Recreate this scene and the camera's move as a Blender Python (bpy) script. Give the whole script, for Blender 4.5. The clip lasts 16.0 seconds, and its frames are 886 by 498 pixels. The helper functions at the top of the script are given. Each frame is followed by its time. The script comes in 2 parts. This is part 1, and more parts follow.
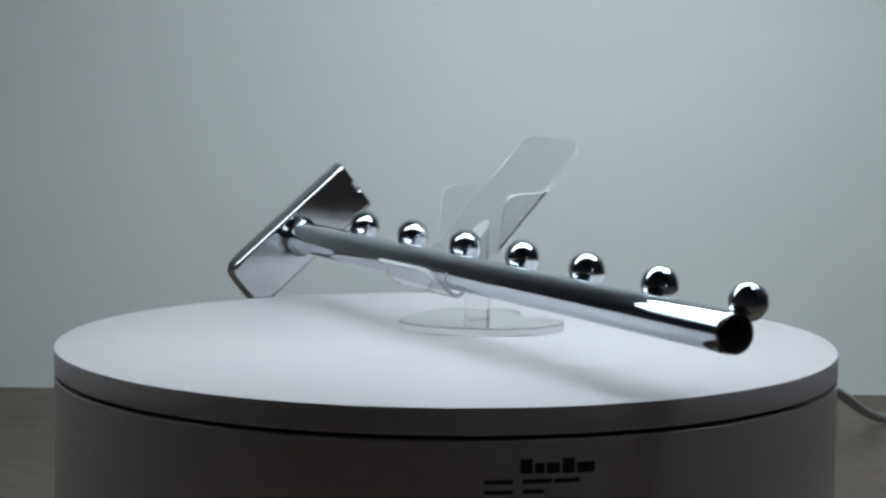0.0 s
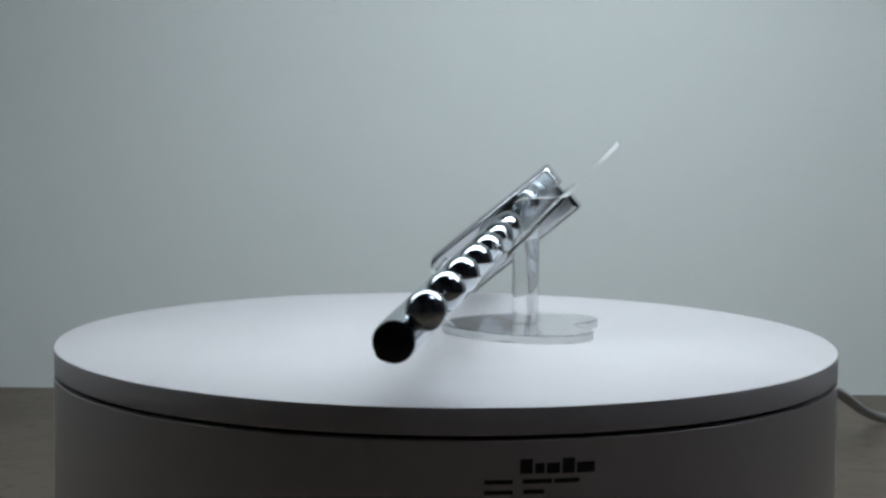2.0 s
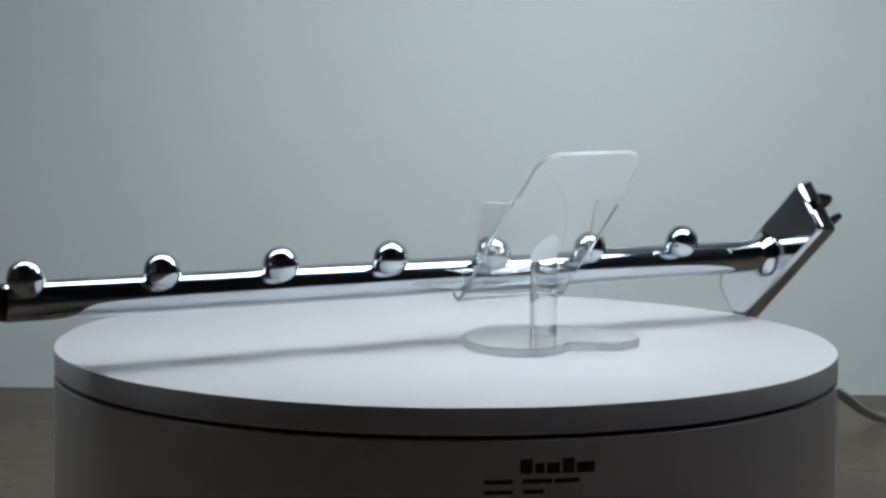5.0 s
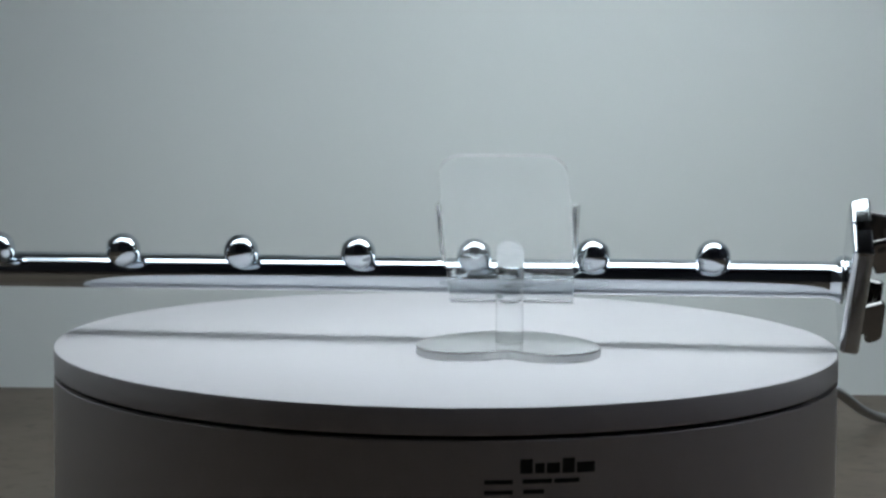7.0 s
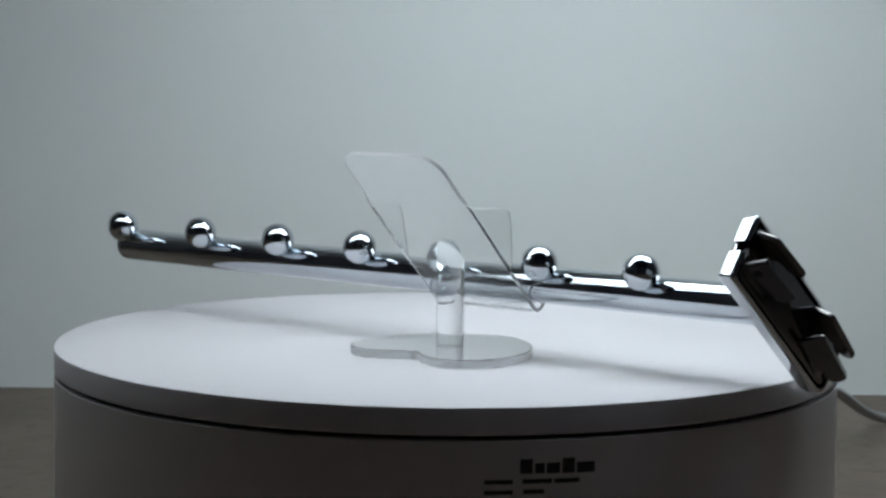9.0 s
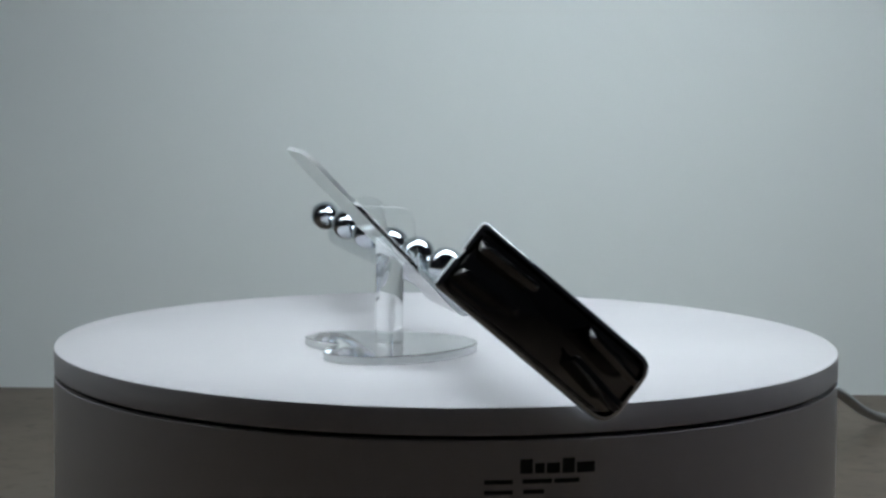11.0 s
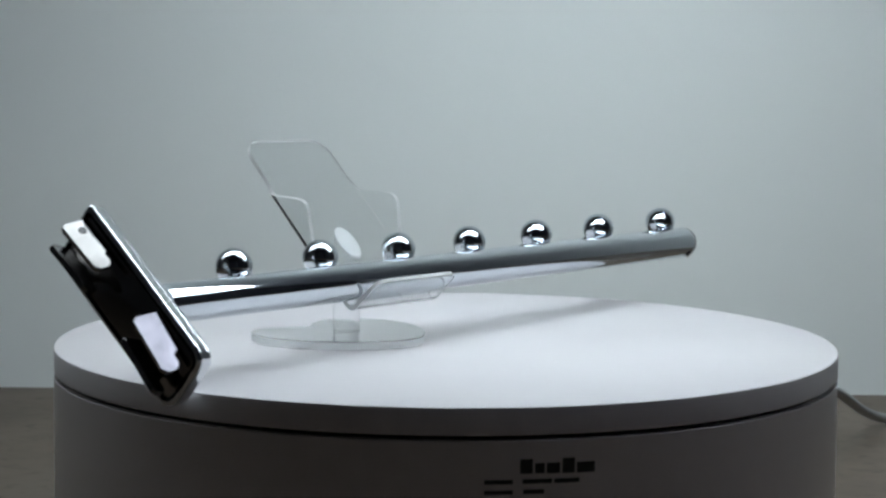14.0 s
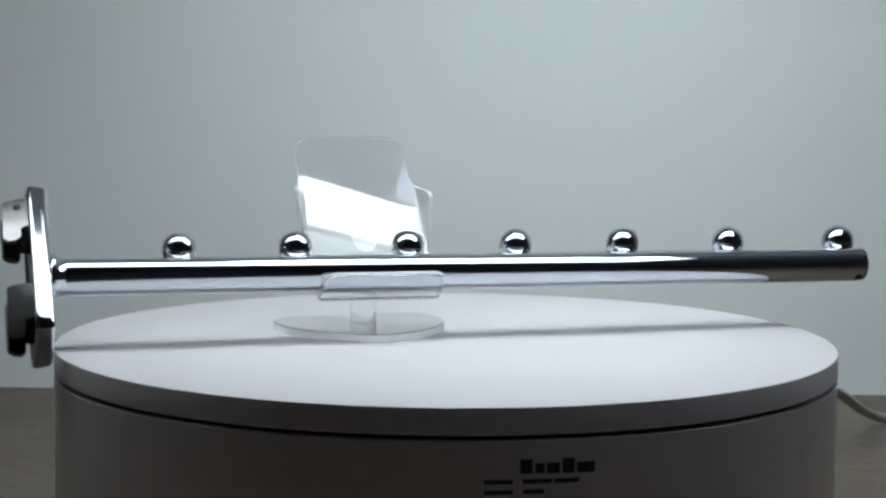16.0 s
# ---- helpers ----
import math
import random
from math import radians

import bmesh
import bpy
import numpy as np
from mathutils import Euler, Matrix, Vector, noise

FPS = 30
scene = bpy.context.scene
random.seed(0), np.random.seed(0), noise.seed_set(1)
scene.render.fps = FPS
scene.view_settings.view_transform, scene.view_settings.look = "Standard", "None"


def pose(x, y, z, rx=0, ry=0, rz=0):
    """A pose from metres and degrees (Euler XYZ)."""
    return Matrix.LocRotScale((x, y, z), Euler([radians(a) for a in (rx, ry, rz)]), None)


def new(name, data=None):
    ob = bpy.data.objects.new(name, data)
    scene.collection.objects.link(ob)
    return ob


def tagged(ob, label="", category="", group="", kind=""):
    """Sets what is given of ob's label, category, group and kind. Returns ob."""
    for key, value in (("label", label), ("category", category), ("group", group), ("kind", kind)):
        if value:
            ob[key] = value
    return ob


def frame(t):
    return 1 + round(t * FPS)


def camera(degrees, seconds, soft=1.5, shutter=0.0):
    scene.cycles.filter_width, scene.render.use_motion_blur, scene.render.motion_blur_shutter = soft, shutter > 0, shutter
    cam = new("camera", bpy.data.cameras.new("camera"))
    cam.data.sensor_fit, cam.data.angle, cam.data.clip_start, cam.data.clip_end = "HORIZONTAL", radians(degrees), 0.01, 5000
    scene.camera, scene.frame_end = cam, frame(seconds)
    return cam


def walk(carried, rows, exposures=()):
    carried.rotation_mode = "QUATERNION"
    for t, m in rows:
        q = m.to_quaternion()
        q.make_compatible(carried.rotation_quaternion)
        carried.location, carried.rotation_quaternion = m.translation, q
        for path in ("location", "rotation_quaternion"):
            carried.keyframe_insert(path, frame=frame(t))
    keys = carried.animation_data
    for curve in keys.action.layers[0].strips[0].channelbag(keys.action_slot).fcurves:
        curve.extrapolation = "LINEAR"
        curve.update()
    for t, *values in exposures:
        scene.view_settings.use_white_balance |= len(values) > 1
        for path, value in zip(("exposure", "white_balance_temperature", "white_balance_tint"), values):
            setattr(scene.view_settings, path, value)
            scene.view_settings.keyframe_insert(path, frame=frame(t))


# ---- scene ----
SECONDS = 16.0
TOP = 0.09            # height of the turntable's top above the floor
RADIUS = 0.16         # the platter's radius
SPIN = -17.665        # degrees a second about the platter's axis

cam = camera(24.345, SECONDS, soft=2.7, shutter=0.4)
EYE = pose(0, -0.8442, 0.1228 + TOP, 90 - 5.760, 0, 0.1075) @ pose(0, 0, 0, 0, 0, 0.497)
walk(cam, [(0.0, EYE), (SECONDS, EYE)], exposures=[(0.0, 0.09), (8.0, 0.13), (SECONDS, 0.20)])

# ---- light: one long diffused strip lamp above the turntable, in a dim room with a square ceiling panel ----
world = bpy.data.worlds.new("dim_room")
scene.world = world
world.use_nodes = True
world.node_tree.nodes["Background"].inputs["Color"].default_value = (0.55, 0.62, 0.7, 1)
world.node_tree.nodes["Background"].inputs["Strength"].default_value = 0.01
LAMP_Z = TOP + 0.23          # a long twin-strip lamp hangs low over the platter, just above the view
LAMP_X, LAMP_GLOW, LAMP_COLOUR = (-0.26, 0.26), 4.35, (0.815, 0.92, 0.985)
STRIPS = ((-0.082, 0.0045), (0.0085, 0.0285))      # the two diffusers: a flat one in front, one behind deepened to light the wall
TAIL_X, TAIL_GLOW = (-0.41, -0.264), 1.3               # the front one goes on, dimmer, to one side
# the rear strip's depth and strong glow are added to brighten the wall
DEEP_X, DEEP, DEEP_GLOW = (-0.04, 0.23), 0.058, 14.4
PANEL_X, PANEL_Y, PANEL_GLOW, PANEL_COLOUR = (0.615, 1.215), (-0.38, 0.22), 4.0, (0.70, 0.78, 1.0)   # square panel in the ceiling


# ---- materials ----
def material(name):
    m = bpy.data.materials.new(name)
    m.use_nodes = True
    nt = m.node_tree
    return m, nt, nt.nodes["Principled BSDF"]


def noise_node(nt, scale, detail=4.0, stretch=(1, 1, 1), rough=0.55):
    co = nt.nodes.new("ShaderNodeTexCoord")
    mp = nt.nodes.new("ShaderNodeMapping")
    mp.inputs["Scale"].default_value = stretch
    nz = nt.nodes.new("ShaderNodeTexNoise")
    nz.inputs["Scale"].default_value, nz.inputs["Detail"].default_value = scale, detail
    nz.inputs["Roughness"].default_value = rough
    nt.links.new(co.outputs["Object"], mp.inputs["Vector"])
    nt.links.new(mp.outputs["Vector"], nz.inputs["Vector"])
    return nz


def ramp(nt, source, stops):
    r = nt.nodes.new("ShaderNodeValToRGB")
    while len(r.color_ramp.elements) < len(stops):
        r.color_ramp.elements.new(0.5)
    for e, (at, col) in zip(r.color_ramp.elements, stops):
        e.position, e.color = at, (*col, 1) if len(col) == 3 else col
    nt.links.new(source.outputs[0], r.inputs["Fac"])
    return r


def bump(nt, bsdf, source, strength, distance):
    b = nt.nodes.new("ShaderNodeBump")
    b.inputs["Strength"].default_value, b.inputs["Distance"].default_value = strength, distance
    nt.links.new(source.outputs[0], b.inputs["Height"])
    nt.links.new(b.outputs["Normal"], bsdf.inputs["Normal"])


def varied(name, low, high, scale, rough=(0.4, 0.5), fine=0.0, fine_scale=600, stretch=(1, 1, 1), **sets):
    """A surface whose colour and gloss wander between two values, with fine relief."""
    m, nt, b = material(name)
    nz = noise_node(nt, scale, 6, stretch)
    nt.links.new(ramp(nt, nz, [(0.3, low), (0.7, high)]).outputs["Color"], b.inputs["Base Color"])
    rg = ramp(nt, noise_node(nt, scale * 3.1, 4, stretch), [(0.3, (rough[0],) * 3), (0.7, (rough[1],) * 3)])
    nt.links.new(rg.outputs["Color"], b.inputs["Roughness"])
    if fine:
        bump(nt, b, noise_node(nt, fine_scale, 3, stretch), fine, 0.0005)
    for key, value in sets.items():
        b.inputs[key.replace("_", " ")].default_value = value
    return m


WHITE = varied("white_plastic", (0.70, 0.675, 0.695), (0.72, 0.695, 0.71), 14, (0.38, 0.42), 0.03, 2500)
CASE = varied("case_plastic", (0.70, 0.67, 0.675), (0.73, 0.70, 0.705), 3, (0.27, 0.30), 0.015, 2500)
GAP = varied("black_rubber", (0.010, 0.010, 0.010), (0.02, 0.018, 0.018), 80, (0.6, 0.8))
INK = varied("black_ink", (0.015, 0.015, 0.015), (0.035, 0.035, 0.035), 300, (0.5, 0.6))
CHROME = varied("chrome", (0.625, 0.67, 0.71), (0.68, 0.725, 0.765), 30, (0.03, 0.07), Metallic=1.0)
PLATE_CHROME = varied("plate_chrome", (0.62, 0.64, 0.66), (0.69, 0.71, 0.73), 40, (0.06, 0.11), Metallic=1.0)
# bracket's inner metal: dark reflections and shade are put into its base colour
HOOK_METAL = varied("shaded_metal", (0.19, 0.185, 0.18), (0.26, 0.25, 0.245), 60, (0.10, 0.18), Metallic=1.0)
CAP_BLACK = varied("black_cap_plastic", (0.012, 0.012, 0.013), (0.022, 0.022, 0.026), 120, (0.10, 0.2))
WALL = varied("painted_wall", (0.86, 0.90, 0.89), (0.885, 0.925, 0.91), 2.2, (0.7, 0.85), 0.12, 350)
# unseen west wall: grey chosen to hold down light bounced from the left
SIDE_SHADE = varied("side_shade", (0.20, 0.20, 0.20), (0.24, 0.24, 0.24), 1.5, (0.8, 0.9))
# unseen room surfaces: the room's dimness is put into this dark colour
DIM = varied("room_shade", (0.10, 0.10, 0.105), (0.14, 0.14, 0.145), 1.5, (0.8, 0.9))
CABLE = varied("cable_jacket", (0.30, 0.30, 0.30), (0.36, 0.36, 0.355), 60, (0.4, 0.5))
HOUSING = varied("lamp_housing", (0.10, 0.10, 0.10), (0.13, 0.13, 0.13), 30, (0.4, 0.5))


def stone_floor():
    m, nt, b = material("mottled_stone")
    big = noise_node(nt, 7, 8, (1, 1, 1), 0.65)
    col = ramp(nt, big, [(0.28, (0.085, 0.060, 0.042)), (0.5, (0.168, 0.130, 0.096)), (0.72, (0.228, 0.184, 0.140))])
    small = noise_node(nt, 90, 6)
    veins = ramp(nt, small, [(0.30, (0.55, 0.52, 0.48)), (0.45, (1, 1, 1)), (1.0, (1, 1, 1))])
    mix = nt.nodes.new("ShaderNodeMix")
    mix.data_type, mix.blend_type = "RGBA", "MULTIPLY"
    mix.inputs["Factor"].default_value = 0.7
    nt.links.new(col.outputs["Color"], mix.inputs["A"])
    nt.links.new(veins.outputs["Color"], mix.inputs["B"])
    nt.links.new(mix.outputs["Result"], b.inputs["Base Color"])
    b.inputs["Roughness"].default_value = 0.55
    bump(nt, b, small, 0.15, 0.0005)
    return m


STONE = stone_floor()


def acrylic():
    m, nt, b = material("clear_acrylic")
    b.inputs["Base Color"].default_value = (0.975, 0.985, 0.985, 1)
    b.inputs["Transmission Weight"].default_value, b.inputs["IOR"].default_value = 1.0, 1.47
    nt.links.new(ramp(nt, noise_node(nt, 160, 4), [(0.45, (0.0,) * 3), (0.8, (0.05,) * 3)]).outputs["Color"], b.inputs["Roughness"])
    bump(nt, b, noise_node(nt, 25, 2), 0.03, 0.001)
    return m


ACRYLIC = acrylic()


def cut_edge():
    """The saw-cut rims of the sheet: clear, but slightly hazed."""
    m, nt, b = material("acrylic_cut_edge")
    b.inputs["Base Color"].default_value = (0.95, 0.97, 0.97, 1)
    b.inputs["Transmission Weight"].default_value, b.inputs["IOR"].default_value = 0.4, 1.25
    b.inputs["Roughness"].default_value = 0.3
    return m


EDGE = cut_edge()


def frosted_glue():
    """A rough white glue film that lets light through from both sides."""
    m, nt, b = material("frosted_glue")
    tint = ramp(nt, noise_node(nt, 500, 4), [(0.3, (0.82, 0.84, 0.85)), (0.7, (0.95, 0.96, 0.97))])
    diffuse, through_it, mix = [nt.nodes.new("ShaderNode" + k) for k in ("BsdfDiffuse", "BsdfTranslucent", "MixShader")]
    for node in (diffuse, through_it):
        nt.links.new(tint.outputs["Color"], node.inputs["Color"])
    mix.inputs[0].default_value = 0.58
    nt.links.new(diffuse.outputs[0], mix.inputs[1])
    nt.links.new(through_it.outputs[0], mix.inputs[2])
    nt.links.new(mix.outputs[0], nt.nodes["Material Output"].inputs["Surface"])
    nt.nodes.remove(b)
    return m


FROST = frosted_glue()


# ---- mesh helpers ----
def part(name, bm, mat, parent, label="", sharp=24, shadow=True, rim_mat=None, flat=0):
    """Links a bmesh as one mesh object under a thing or a part. flat: how many of its largest faces keep crisp rims."""
    crisp = set()
    bm.normal_update()
    bmesh.ops.recalc_face_normals(bm, faces=bm.faces)
    me = bpy.data.meshes.new(name)
    bm.to_mesh(me)
    bm.free()
    for f in me.polygons:
        f.use_smooth = True
    me.set_sharp_from_angle(angle=radians(sharp))
    if flat:
        for f in sorted(me.polygons, key=lambda q: -q.area)[:flat]:
            for k in f.edge_keys:
                crisp.add(k)
        for e in me.edges:
            if e.key in crisp:
                e.use_edge_sharp = True
    me.materials.append(mat)
    if rim_mat is not None:
        me.materials.append(rim_mat)
    ob = new(name, me)
    ob.parent = parent
    ob.visible_shadow = shadow
    if label:
        ob["label"] = label
    return ob


def lathe(profile, n=96, m=None):
    """Turns (along, radius) round the local z axis; closes ends that reach radius 0."""
    bm = bmesh.new()
    rings = []
    for z, r in profile:
        if r < 1e-7:
            rings.append([bm.verts.new((0, 0, z))])
        else:
            rings.append([bm.verts.new((r * math.cos(2 * math.pi * i / n), r * math.sin(2 * math.pi * i / n), z)) for i in range(n)])
    for a, b in zip(rings, rings[1:]):
        for i in range(n):
            j = (i + 1) % n
            ring = [a[i % len(a)], a[j % len(a)], b[j % len(b)], b[i % len(b)]]
            face = []
            for vert in ring:
                if vert not in face:
                    face.append(vert)
            if len(face) > 2:
                bm.faces.new(face)
    if m is not None:
        bm.transform(m)
    return bm


def prism(outline, z0, z1, bevel=0.0, m=None, side=0, rolled=2):
    """A flat plate of that outline (x, y) between two heights, its rims eased."""
    bm = bmesh.new()
    low = [bm.verts.new((x, y, z0)) for x, y in outline]
    high = [bm.verts.new((x, y, z1)) for x, y in outline]
    bm.faces.new(low[::-1])
    bm.faces.new(high)
    n = len(outline)
    for i in range(n):
        j = (i + 1) % n
        bm.faces.new((low[i], low[j], high[j], high[i])).material_index = side
    if bevel:
        rims = [e for e in bm.edges if len({round(vv.co.z, 7) for vv in e.verts}) == 1]
        bmesh.ops.bevel(bm, geom=rims, offset=bevel, segments=rolled, affect="EDGES", profile=0.5)
    if m is not None:
        bm.transform(m)
    return bm


def rounded(points, radii, steps=6):
    """The outline with its corners rounded."""
    out = []
    n = len(points)
    for i, (pt, r) in enumerate(zip(points, radii)):
        c, a, b = Vector(pt), Vector(points[i - 1]), Vector(points[(i + 1) % n])
        if r <= 0:
            out.append(tuple(c))
            continue
        u, w = (a - c), (b - c)
        r = min(r, u.length * 0.49, w.length * 0.49)
        p0, p1 = c + u.normalized() * r, c + w.normalized() * r
        for k in range(steps + 1):
            q = k / steps
            out.append(tuple(p0 * (1 - q) ** 2 + c * 2 * q * (1 - q) + p1 * q * q))
    return out


def eased(bm, offset, m=None):
    """Rounds the sharp edges of a clear piece, in fine steps."""
    bm.normal_update()
    bmesh.ops.recalc_face_normals(bm, faces=bm.faces)
    sharp = [e for e in bm.edges if len(e.link_faces) == 2 and e.calc_face_angle() > radians(50)]
    bmesh.ops.bevel(bm, geom=sharp, offset=offset, segments=3, affect="EDGES", profile=0.5, clamp_overlap=True)
    if m is not None:
        bm.transform(m)
    return bm


def box(x0, x1, y0, y1, z0, z1, bevel=0.0, segments=2):
    bm = bmesh.new()
    bmesh.ops.create_cube(bm, size=1.0)
    for vert in bm.verts:
        vert.co = Vector((x0 if vert.co.x < 0 else x1, y0 if vert.co.y < 0 else y1, z0 if vert.co.z < 0 else z1))
    if bevel:
        bmesh.ops.bevel(bm, geom=bm.edges[:], offset=bevel, segments=segments, affect="EDGES", profile=0.5)
    return bm


ALONG_X = Matrix(((0, 0, 1, 0), (1, 0, 0, 0), (0, 1, 0, 0), (0, 0, 0, 1)))   # turns a lathe's axis onto x


# ---- the room ----
WALL_Y = 0.398
X0, X1, Y1, CEIL = -1.6, 1.6, -2.6, 2.4


def setting(name, bm, mat, label, category):
    return tagged(part(name, bm, mat, None), label, category, kind="structure")


setting("floor", box(X0, X1, Y1, WALL_Y, -0.06, 0.0), STONE, "mottled brown-grey stone surface under the turntable", "floor")
setting("wall_north", box(X0 - 0.1, X1 + 0.1, WALL_Y, WALL_Y + 0.12, -0.06, CEIL), WALL, "plain pale grey painted wall behind the turntable", "wall")
setting("wall_south", box(X0 - 0.1, X1 + 0.1, Y1 - 0.12, Y1, -0.06, CEIL), DIM, "unseen wall, coloured dark in place of an unlit room", "wall")
setting("wall_west", box(X0 - 0.12, X0, Y1, WALL_Y, -0.06, CEIL), SIDE_SHADE, "unseen side wall, coloured dark to keep side light low", "wall")
setting("wall_east", box(X1, X1 + 0.12, Y1, WALL_Y, -0.06, CEIL), DIM, "unseen side wall, coloured dark to keep side light low", "wall")
setting("ceiling", box(X0 - 0.1, X1 + 0.1, Y1 - 0.1, WALL_Y + 0.1, CEIL, CEIL + 0.1), DIM, "unseen ceiling, coloured dark in place of an unlit room", "ceiling")


def glowing(strength, colour):
    m, nt, b = material("glowing_plastic")
    b.inputs["Base Color"].default_value = (0.8, 0.8, 0.8, 1)
    b.inputs["Emission Color"].default_value = (*colour, 1)
    b.inputs["Emission Strength"].default_value = strength
    return m


def strip_lamp():
    thing = tagged(new("strip_lamp"), "long glowing twin-strip lamp hung low over the turntable", "lamp")
    y0, y1 = STRIPS[0][0], STRIPS[-1][1]
    mid = (y0 + y1) / 2
    thing.location = (sum(LAMP_X) / 2, mid, LAMP_Z)
    l, w = (LAMP_X[1] - LAMP_X[0]) / 2, (y1 - y0) / 2
    glow = glowing(LAMP_GLOW, LAMP_COLOUR)
    (a0, a1), (b0, b1) = STRIPS
    shift = sum(LAMP_X) / 2
    part("diffuser", box(-l, l, a0 - mid, a1 - mid, 0.0, 0.006, 0.001), glow, thing, "flat glowing white diffuser")
    part("diffuser", box(DEEP_X[0] - shift, DEEP_X[1] - shift, b0 - mid, b1 - mid, 0.0, DEEP, 0.001), glowing(DEEP_GLOW, LAMP_COLOUR), thing, "glowing white rear diffuser, deepened to brighten the wall")
    part("diffuser", box(TAIL_X[0] - shift, TAIL_X[1] - shift, a0 - mid, a1 - mid, 0.0, 0.006, 0.001), glowing(TAIL_GLOW, LAMP_COLOUR), thing, "dimmer glowing diffuser")
    part("housing", box(TAIL_X[0] - shift - 0.006, l + 0.006, -w - 0.004, a1 - mid + 0.0015, 0.0065, 0.03, 0.001), HOUSING, thing)
    part("cover", box(DEEP_X[0] - shift - 0.004, DEEP_X[1] - shift + 0.004, a1 - mid + 0.002, b1 - mid + 0.002, DEEP + 0.0005, DEEP + 0.012, 0.001), HOUSING, thing)
    for side in (-1, 1):
        part("hanger", lathe([(0.03, 0.0), (0.03, 0.002), (CEIL - LAMP_Z, 0.002), (CEIL - LAMP_Z, 0.0)], 12, Matrix.Translation((side * l * 0.8, 0, 0))), HOUSING, thing)


def ceiling_panel():
    thing = tagged(new("ceiling_lamp"), "square bluish glowing panel lamp on the ceiling", "lamp")
    thing.location = (sum(PANEL_X) / 2, sum(PANEL_Y) / 2, CEIL)
    l, w = (PANEL_X[1] - PANEL_X[0]) / 2, (PANEL_Y[1] - PANEL_Y[0]) / 2
    part("diffuser", box(-l, l, -w, w, -0.012, -0.0085, 0.001), glowing(PANEL_GLOW, PANEL_COLOUR), thing, "glowing bluish diffuser")
    part("housing", box(-l - 0.012, l + 0.012, -w - 0.012, w + 0.012, -0.008, 0.0, 0.002), HOUSING, thing)


strip_lamp()
ceiling_panel()


# ---- the turntable ----
def curved_mark(az0, az1, z0, z1, r, thick=0.00015, n=8):
    """A printed mark that follows the round case; azimuth in degrees from the front, heights from the top."""
    bm = bmesh.new()
    rows = []
    for i in range(n + 1):
        a = radians(az0 + (az1 - az0) * i / n)
        ring = []
        for rad, z in ((r, z0), (r + thick, z0), (r + thick, z1), (r, z1)):
            ring.append(bm.verts.new((rad * math.sin(a), -rad * math.cos(a), z)))
        rows.append(ring)
    for a, b in zip(rows, rows[1:]):
        for k in range(4):
            bm.faces.new((a[k], a[(k + 1) % 4], b[(k + 1) % 4], b[k]))
    bm.faces.new(rows[0])
    bm.faces.new(rows[-1][::-1])
    return bm


def build_turntable():
    thing = tagged(new("turntable"), "round white plastic motorised turntable on the stone surface", "turntable")
    r = RADIUS
    platter = part("platter", lathe([(TOP - 0.0098, 0), (TOP - 0.0098, r - 0.0006), (TOP - 0.0092, r), (TOP - 0.0005, r), (TOP - 0.00015, r - 0.00015), (TOP, r - 0.0005), (TOP, r * 0.5), (TOP, 0)], 256), WHITE, thing, "smooth white turning platter")
    part("drive_ring", lathe([(TOP - 0.0125, 0), (TOP - 0.0125, r - 0.0035), (TOP - 0.0099, r - 0.0035), (TOP - 0.0099, 0)], 192), GAP, thing, "black gap ring under the platter")
    case = part("case", lathe([(0.004, 0), (0.004, r - 0.003), (0.006, r - 0.0004), (0.008, r), (TOP - 0.01175, r), (TOP - 0.0115, r - 0.00025), (TOP - 0.0115, r - 0.003), (TOP - 0.0127, r - 0.003), (TOP - 0.0127, 0)], 256), CASE, thing, "semi-gloss white case with a printed plate")
    for a in (45, 135, 225, 315):
        q = Matrix.Translation((0.125 * math.cos(radians(a)), 0.125 * math.sin(radians(a)), 0))
        part("foot", lathe([(0.0, 0), (0.0, 0.011), (0.0042, 0.012), (0.0042, 0)], 32, q), GAP, thing)
    # the maker's mark as plain blocks, then lines of small print as bars
    for a0, a1, z0, z1 in ((9.2, 10.75, -22.9, -17.9), (11.05, 12.25, -22.9, -19.4), (12.5, 14.2, -23.0, -19.4), (14.5, 16.1, -23.1, -17.9),
                           (16.35, 18.7, -23.2, -19.5)):
        part("logo_block", curved_mark(a0, a1, TOP + z0 / 1000, TOP + z1 / 1000, r), INK, case)
    for a0, a1, z, h in ((4.8, 8.3, -25.7, 1.5), (9.5, 13.2, -25.6, 1.5), (13.5, 16.7, -25.7, 1.5), (4.8, 8.3, -29.3, 1.5), (9.6, 12.2, -29.2, 1.5)):
        part("print_bar", curved_mark(a0, a1, TOP + (z - h / 2) / 1000, TOP + (z + h / 2) / 1000, r), INK, case)
    return platter


platter = build_turntable()


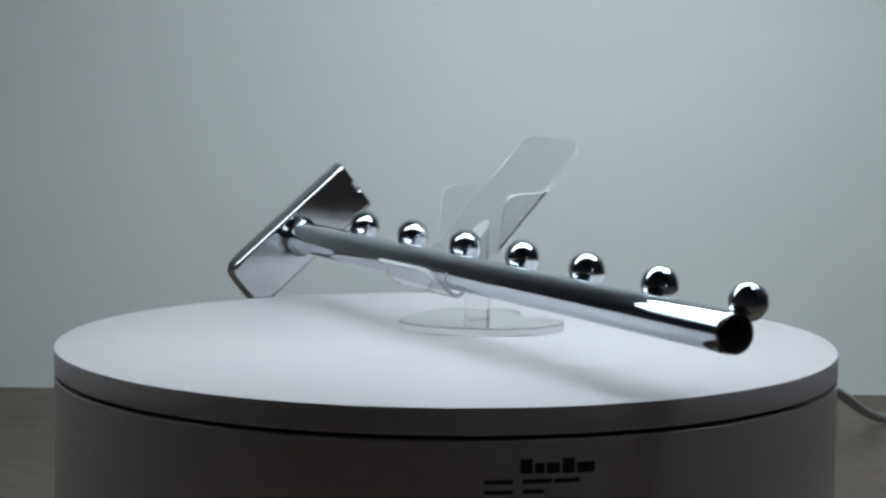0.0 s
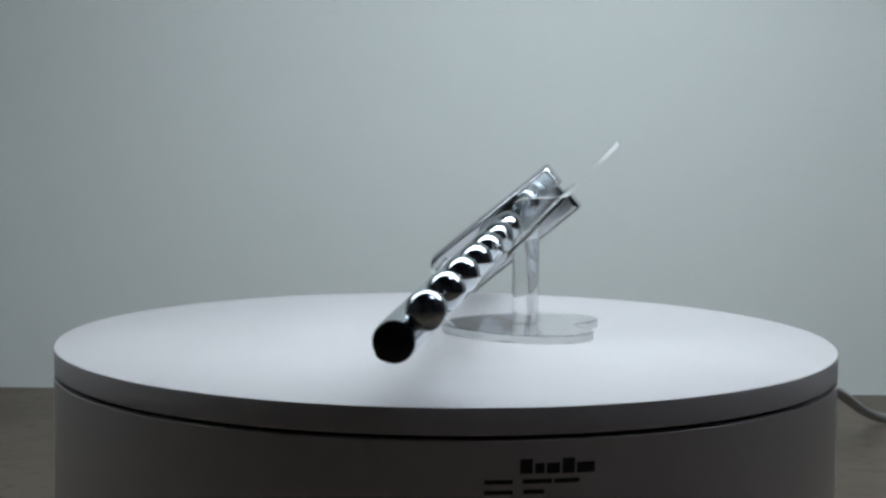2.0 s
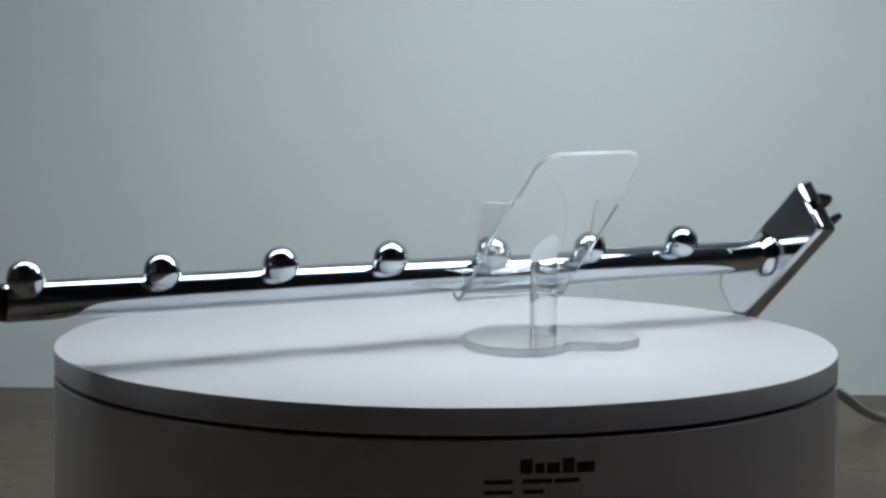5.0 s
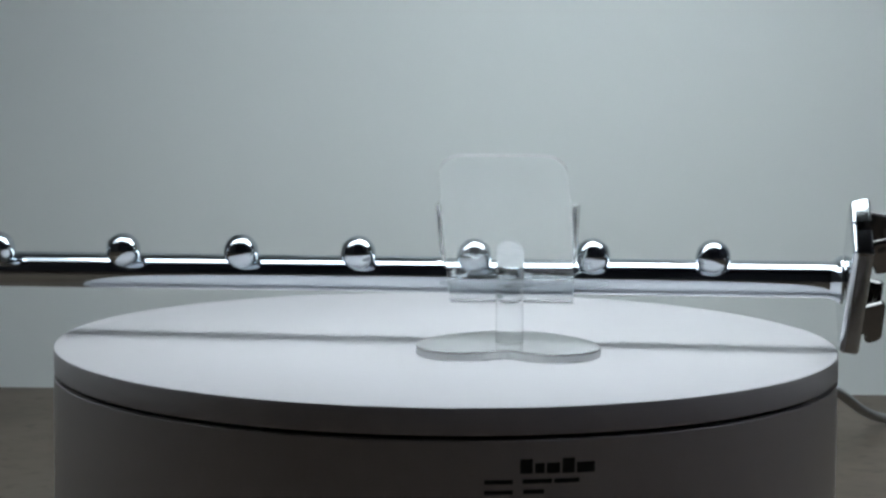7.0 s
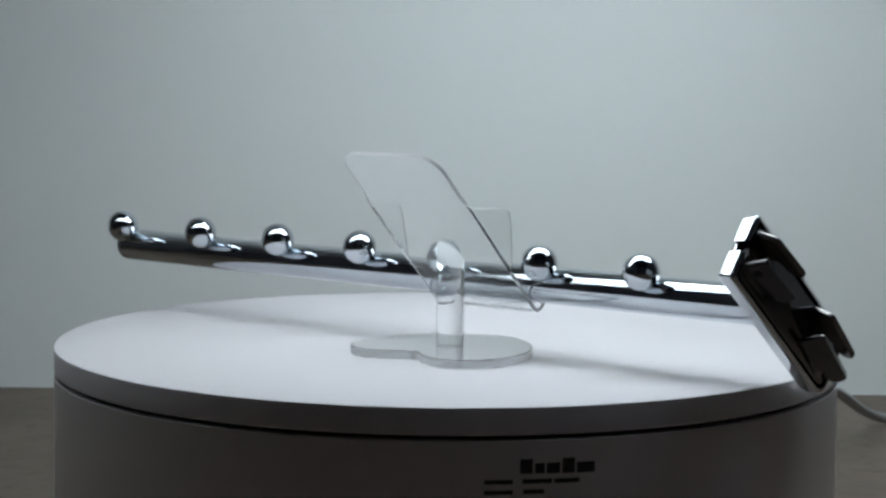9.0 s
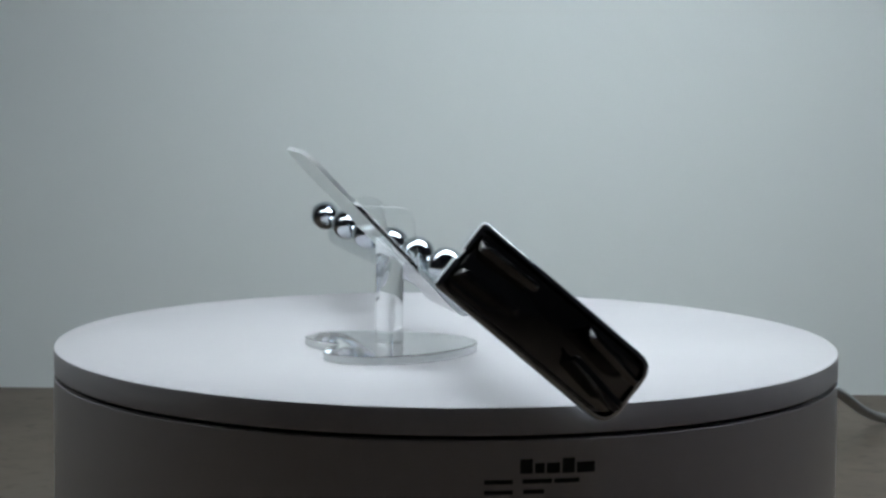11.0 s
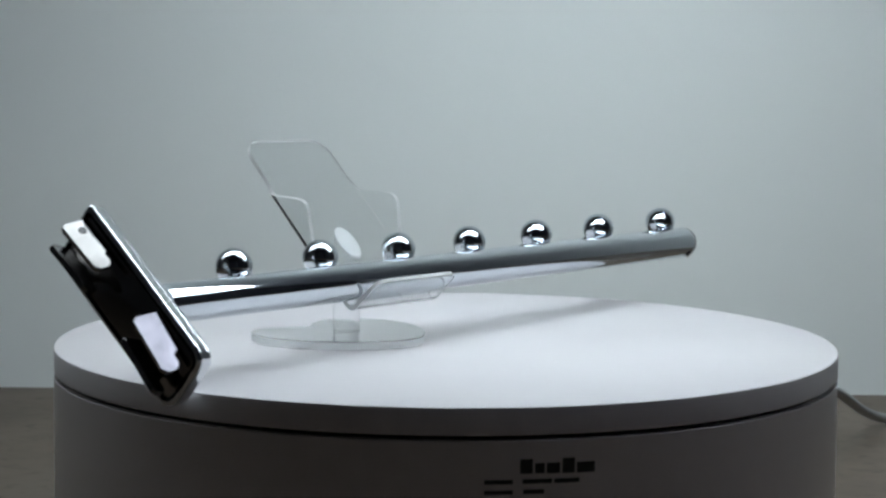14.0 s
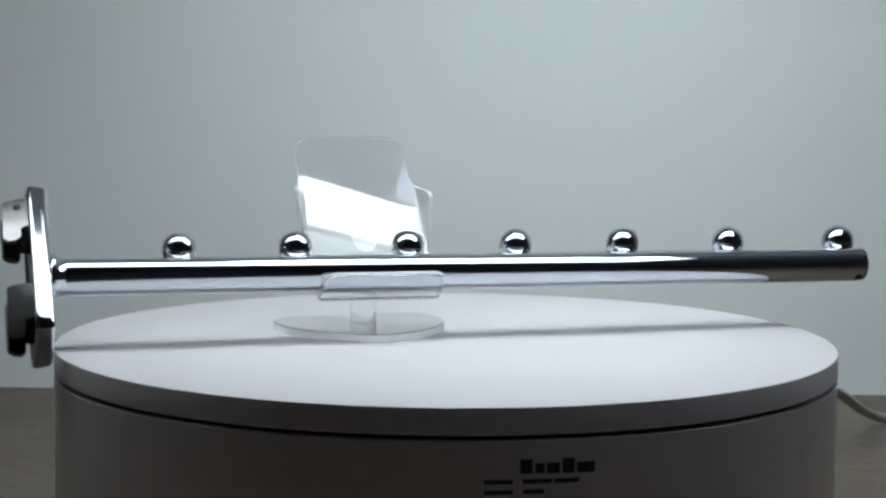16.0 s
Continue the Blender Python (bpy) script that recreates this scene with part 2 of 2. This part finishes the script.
def build_cable():
    cu = bpy.data.curves.new("power_cable", "CURVE")
    cu.dimensions, cu.bevel_depth, cu.bevel_resolution, cu.use_fill_caps = "3D", 0.0026, 4, True
    pts = [(0.115, 0.104, 0.045), (0.150, 0.140, 0.047), (0.185, 0.178, 0.043), (0.2041, 0.21, 0.0337), (0.2118, 0.225, 0.0276), (0.223, 0.25, 0.0181), (0.2382, 0.285, 0.0075),
           (0.252, 0.300, 0.0030), (0.29, 0.303, 0.0026), (0.36, 0.285, 0.0026), (0.6, 0.30, 0.0026), (1.1, 0.36, 0.0026)]
    sp = cu.splines.new("NURBS")
    sp.points.add(len(pts) - 1)
    for q, co in zip(sp.points, pts):
        q.co = (*co, 1)
    sp.order_u, sp.use_endpoint_u, sp.resolution_u = 3, True, 8
    tmp = bpy.data.objects.new("tmp", cu)
    me = bpy.data.meshes.new_from_object(tmp)
    bpy.data.objects.remove(tmp)
    me.name = "power_cable"
    me.materials.clear()
    me.materials.append(CABLE)
    for f in me.polygons:
        f.use_smooth = True
    tagged(new("power_cable", me), "pale grey power cable running from the turntable onto the floor", "cable")


build_cable()

# ---- the rod's own frame on the platter: x along the rod to its tip, y towards the balls, z off the stand's back plate ----
ROD = Matrix(((0.477277, 0.612757, -0.629870, 0.095685), (-0.878735, 0.328274, -0.346497, -0.163648), (-0.005549, 0.718864, 0.695129, 0.026273 + TOP), (0, 0, 0, 1)))
FOOT = Matrix.Translation((0.0134, 0.0392, TOP))
MM = 0.001
ROD_R = 0.0074


def bracket_outline(v0, v1, half, shrink=0.0, cut=False):
    """The bracket's outline from one side of the notch in its top round to the other; cut: down into the notch as well."""
    a, b, h, notch = v0 + shrink, v1 - shrink, half - shrink, 2.2 * MM
    if cut:
        notch += max(shrink, 0.0)
    ring = rounded([(b, -notch), (b, -h), (a, -h), (a, h), (b, h), (b, notch)], [0, 2.2 * MM, 7 * MM - shrink, 7 * MM - shrink, 2.2 * MM, 0], 6)
    if cut:
        ring += [(b - 1.7 * MM, notch), (b - 1.7 * MM, -notch)]
    return ring


def rolled_plate(size, roll, back):
    """The bracket's front plate, its front rim rolled over to the side."""
    bm = bmesh.new()
    rows = []
    for k in range(10):
        a = math.pi / 2 * k / 9
        rows.append([bm.verts.new((roll * (math.cos(a) - 1), *p)) for p in bracket_outline(*size, roll * (1 - math.sin(a)), True)])
    rows.append([bm.verts.new((back, *p)) for p in bracket_outline(*size, 0.0, True)])
    n = len(rows[0])
    for a, b in zip(rows, rows[1:]):
        for i in range(n):
            j = (i + 1) % n
            bm.faces.new((a[i], a[j], b[j], b[i]))
    bm.faces.new(rows[0])
    bm.faces.new(rows[-1][::-1])
    return bm


def folded_rim(size, front, back, thick, roll, flare):
    """The rim folded back along the outline and slightly flared, its hind edge rolled; open at the notch."""
    profile = [(front, 0.0), (back + roll + 0.0003, 0.0)]
    for k in range(7):
        a = math.pi / 2 * k / 6
        profile.append((back + roll * (1 - math.sin(a)), (thick - 0.0003) * (1 - math.cos(a))))
    profile += [(back, thick), (front, thick)]
    bm = bmesh.new()
    rows = [[bm.verts.new((x, *p)) for p in bracket_outline(*size, inset - flare * (front - x) / (front - back))] for x, inset in profile]
    m, n = len(rows), len(rows[0])
    for k in range(m):
        a, b = rows[k], rows[(k + 1) % m]
        for i in range(n - 1):
            bm.faces.new((a[i], a[i + 1], b[i + 1], b[i]))
    bm.faces.new([row[0] for row in rows])
    bm.faces.new([row[-1] for row in rows][::-1])
    return bm


def build_hook():
    """Chrome display arm: tube with seven balls on it, end cap, and a wall bracket with slot hooks."""
    thing = tagged(new("display_hook"), "polished chrome display arm with seven balls, lying on a clear stand", "display hook")
    thing.matrix_world = ROD
    axis = Matrix.Translation((0, 0.0003, 0.0003)) @ ALONG_X
    tube = part("tube", lathe([(-0.3506, 0), (-0.3506, ROD_R), (0.0000, ROD_R), (0.0014, ROD_R - 0.0004), (0.0018, ROD_R - 0.0012), (0.0018, 0)], 96, axis), CHROME, thing, "straight chrome tube")
    part("end_cap", lathe([(0.0016, 0), (0.0016, 0.0071), (0.0026, 0.0069), (0.0035, 0.0056), (0.0040, 0.0032), (0.0041, 0)], 64, axis), CAP_BLACK, tube, "black domed end cap")
    part("collar", lathe([(-0.3502, ROD_R), (-0.3502, 0.0099), (-0.3492, 0.0098), (-0.3478, 0.0088), (-0.3465, 0.0079), (-0.3450, ROD_R + 0.00005)], 64, axis), CHROME, tube, "welded chrome collar")
    hole = Matrix.Translation((-0.001, -ROD_R + 0.0005, 0.0003)) @ pose(0, 0, 0, 90, 0, 0)
    part("screw_hole", lathe([(-0.0004, 0), (-0.0004, 0.0017), (0.0004, 0.0018), (0.0004, 0)], 24, hole), CAP_BLACK, tube, "dark screw hole")
    for x in (-298.1, -249.9, -202.2, -154.8, -106.4, -57.3, -4.5):
        prof = [(-0.0070 * math.cos(math.pi * i / 40), 0.0070 * math.sin(math.pi * i / 40) if 0 < i < 40 else 0) for i in range(41)]
        b = part("ball", lathe(prof, 64, Matrix.Translation((x * MM, 0.01385, 0))), CHROME, thing, "chrome ball")
        stud = Matrix.Translation((x * MM, ROD_R - 0.0006, 0)) @ pose(0, 0, 0, -90, 0, 0)
        part("stud", lathe([(0, 0), (0, 0.0022), (0.0012, 0.002), (0.0012, 0)], 24, stud), CHROME, b)
    # the bracket leans a little round the tube
    turn = Matrix.Translation((-0.3508, 0.0025, -0.0008)) @ Matrix.Rotation(radians(-6.2), 4, "X") @ Matrix.Rotation(radians(-1.2), 4, Vector((0, -0.695, 0.719)))
    size = (-39.4 * MM, 37.9 * MM, 13.2 * MM)
    bm = rolled_plate(size, 2.3 * MM, -2.6 * MM)
    shift = turn @ Matrix.Translation((0, 0, -0.6 * MM))
    bm.transform(shift)
    br = part("bracket", bm, PLATE_CHROME, thing, "long chrome bracket plate with rolled bright edges", sharp=30, flat=2)
    bm = folded_rim(size, -2.6 * MM, -7.9 * MM, 2.0 * MM, 1.6 * MM, 0.8 * MM)
    bm.transform(shift)
    part("folded_rim", bm, PLATE_CHROME, br, sharp=30)
    # added dark plate that stands in for the shade inside the channel
    bm = prism(bracket_outline(*size, 2.6 * MM), -0.0012, 0.0012, 0.0004, shift @ Matrix(((0, 0, 1, -0.0062), (1, 0, 0, 0), (0, 1, 0, 0), (0, 0, 0, 1))))
    part("shade_plate", bm, HOOK_METAL, br, "dark plate added to shade the inside of the bracket", sharp=30)
    # two slot hooks, each a pair of cheeks with a tongue that turns down
    for low, high, tongue, skew, draw in ((19 * MM, 36 * MM, 7 * MM, -3.0, 15), (-29 * MM, -12 * MM, 7 * MM, 6.5, 18)):
        for side in (-1, 1):
            s0 = side * 6.6 * MM
            shape = rounded([(-0.0020, low), (-0.0020, high), (-0.0175, high), (-0.0175, low - tongue), (-0.0105, low - tongue), (-0.0105, low)],
                            [0, 0, 1.5 * MM, 2 * MM, 2 * MM, 1 * MM], 4)
            mid = Vector((-0.0095, (low + high) / 2, s0))
            # the cheeks draw together towards the back
            askew = turn @ Matrix.Translation(mid) @ Matrix.Rotation(radians(skew), 4, "X") @ Matrix.Rotation(radians(-draw * side), 4, "Y") @ Matrix.Translation(-mid)
            part("slot_hook", prism(shape, s0 - 0.0011, s0 + 0.0011, 0.0006, askew, rolled=4), HOOK_METAL, br, "thick pressed metal hook, coloured dark for its dark reflections", flat=2)
            if low > 0:
                at = askew @ Matrix.Translation((-0.0115, high - 0.005, s0 + side * 0.0011))
                part("rivet_hole", lathe([(-0.0003, 0), (-0.0003, 0.0016), (0.0002, 0.0016), (0.0002, 0)], 20, at), CAP_BLACK, br, "small dark round hole")
    return thing


hook = build_hook()


# ---- the clear stand ----
def heart_outline(n=8):
    """The foot's outline: two lobes behind, a blunt round point in front (x along the rod, y to the back)."""
    half = [(0, 21), (9, 27), (21, 30), (32, 23), (36.5, 9), (33, -8), (23, -23), (10, -33), (0, -35.5)]
    ring = [Vector((x, y)) for x, y in half] + [Vector((-x, y)) for x, y in half[-2:0:-1]]
    out = []
    k = len(ring)
    for i in range(k):
        p0, p1, p2, p3 = ring[i - 1], ring[i], ring[(i + 1) % k], ring[(i + 2) % k]
        for j in range(n):
            t = j / n
            q = 0.5 * (2 * p1 + (p2 - p0) * t + (2 * p0 - 5 * p1 + 4 * p2 - p3) * t * t + (3 * p1 - p0 - 3 * p2 + p3) * t ** 3)
            out.append((q.x * MM, q.y * MM))
    return out


PLATE_Z, PLATE_T = -7.1 * MM, 1.7 * MM       # the back plate's face, just behind the tube, and its thickness


EAR = ((57.0, 0.0), (54.0, 0.7), (51.5, 2.2), (49.0, 4.6), (42.5, 11.0), (40.0, 13.0), (37.5, 13.8), (35.0, 13.0), (25.0, 6.0), (20.0, 1.8), (17.0, 0.0))   # height on the plate, reach


def ear_reach(v):
    """How far the sheet goes past its side at that height, before it is folded."""
    for (v1, e1), (v0, e0) in zip(EAR, EAR[1:]):
        if v0 * MM <= v <= v1 * MM:
            q = (v / MM - v0) / (v1 - v0)
            return (e0 + (e1 - e0) * q) * MM
    return 0.0


def bent_sheet(d0, d1, top, floor_v, reach, bend, r_top, r_lip, fold=1.3 * MM, turn=radians(84)):
    """One sheet: down the back plate with an ear folded forward at each side, round the bend, out along the lip."""
    zm = PLATE_Z - PLATE_T / 2
    narrow = 0.9 * MM
    stations = []
    for i in range(13):
        a = math.pi / 2 * i / 12
        stations.append((top - r_top * (1 - math.cos(a)), zm, 0.0, narrow + r_top * (1 - math.sin(a))))
    v = top - r_top
    while v > floor_v + bend + 0.0012:
        v -= 0.0008
        q = min(max((v - 0.053) / 0.008, 0.0), 1.0)
        stations.append((v, zm, 0.0, narrow * q * q * (3 - 2 * q)))
    cz, cv = zm + bend, floor_v + bend
    for i in range(13):
        a = math.pi / 2 * i / 12
        stations.append((cv - bend * math.sin(a), cz - bend * math.cos(a), a, 0.0))
    for i in range(13):
        a = math.pi / 2 * i / 12
        stations.append((floor_v, reach - r_lip + r_lip * math.sin(a), math.pi / 2, r_lip * (1 - math.cos(a))))
    arc = fold * turn
    bm = bmesh.new()
    rings = []
    h = PLATE_T / 2
    for v, z, a, inset in stations:
        ext = ear_reach(v) if a == 0.0 else 0.0
        across = []
        for k in range(11, 0, -1):
            q = min(ext, arc) * min(k, 8) / 8 + max(ext - arc, 0.0) * max(k - 8, 0) / 3
            bent = min(q / fold, turn)
            past = max(q - arc, 0.0)
            across.append((fold * math.sin(bent) + past * math.cos(bent), fold * (1 - math.cos(bent)) + past * math.sin(bent), bent))
        line = [(d0 + inset - o, u, -t) for o, u, t in across] + [(d0 + inset, 0, 0), (d0 + inset + 0.0003, 0, 0), (d1 - inset - 0.0003, 0, 0), (d1 - inset, 0, 0)] + [(d1 - inset + o, u, t) for o, u, t in reversed(across)]
        front, back = [], []
        for x, u, t in line:
            nx, nf = -math.sin(t), math.cos(t)
            for bag, side in ((front, h), (back, -h)):
                f = u + nf * side
                bag.append(bm.verts.new((x + nx * side, v + math.sin(a) * f, z + math.cos(a) * f)))
        rings.append(front + back[::-1])
    n = len(rings[0])
    for a, b in zip(rings, rings[1:]):
        for k in range(n):
            bm.faces.new((a[k], a[(k + 1) % n], b[(k + 1) % n], b[k])).material_index = 1 if k in (n // 2 - 1, n - 1) else 0
    half = n // 2
    for ring in (rings[0], rings[-1]):
        for k in range(half - 1):
            bm.faces.new((ring[k], ring[k + 1], ring[n - 2 - k], ring[n - 1 - k])).material_index = 1
    bmesh.ops.remove_doubles(bm, verts=bm.verts, dist=4e-6)
    return bm


def build_stand():
    thing = tagged(new("display_stand"), "clear acrylic display stand with heart-shaped foot, on the platter", "display stand")
    thing.matrix_world = FOOT
    to_foot = FOOT.inverted() @ ROD
    along = Vector((ROD[0][0], ROD[1][0]))
    turn = Matrix.Rotation(math.atan2(along.y, along.x), 4, "Z")
    part("foot_plate", eased(prism(heart_outline(12), 0.0002, 0.0037, side=1), 0.0004, turn), ACRYLIC, thing, "heart-shaped clear foot", sharp=13, rim_mat=EDGE, shadow=False)
    # the post is cut slanting under the back plate
    n = to_foot.to_3x3() @ Vector((0, 0, 1))
    at = to_foot @ Vector((0, 0, PLATE_Z - PLATE_T - 0.0005))
    r = 5.5 * MM
    bm = bmesh.new()
    low, high, glue_low, glue_high = [], [], [], []
    for i in range(48):
        a = 2 * math.pi * i / 48
        x, y = r * math.cos(a), r * math.sin(a)
        z = at.z - (n.x * (x - at.x) + n.y * (y - at.y)) / n.z
        low.append(bm.verts.new((x, y, 0.0038)))
        high.append(bm.verts.new((x, y, z)))
        glue_low.append((x * 0.985, y * 0.985, z - 0.0003))
        glue_high.append((x * 0.985, y * 0.985, z + 0.00045))
    for i in range(48):
        j = (i + 1) % 48
        bm.faces.new((low[i], low[j], high[j], high[i]))
    bm.faces.new(low[::-1])
    bm.faces.new(high)
    post = part("post", bm, ACRYLIC, thing, "round clear post", sharp=13, shadow=False)
    bm = bmesh.new()
    a, b = [bm.verts.new(c) for c in glue_low], [bm.verts.new(c) for c in glue_high]
    for i in range(48):
        j = (i + 1) % 48
        bm.faces.new((a[i], a[j], b[j], b[i]))
    bm.faces.new(a[::-1])
    bm.faces.new(b)
    part("glue_joint", bm, FROST, post, "frosted slanting glue joint", shadow=False)
    d0, d1 = -242 * MM, -191.5 * MM
    bm = bent_sheet(d0, d1, 81.2 * MM, -8.1 * MM, 10.5 * MM, 3.2 * MM, 9.5 * MM, 5 * MM)
    bm.transform(to_foot)
    part("back_plate", bm, ACRYLIC, thing, "clear back plate with folded ears, bent into a lip", sharp=16, rim_mat=EDGE, shadow=False)
    return thing


stand = build_stand()


def motions():
    """The platter turns steadily and carries the stand and the arm round."""
    times = [i * 0.5 for i in range(33)]
    turns = [(t, Matrix.Rotation(radians(SPIN * t), 4, "Z")) for t in times]
    walk(platter, turns)
    walk(stand, [(t, m @ FOOT) for t, m in turns])
    walk(hook, [(t, m @ ROD) for t, m in turns])


motions()
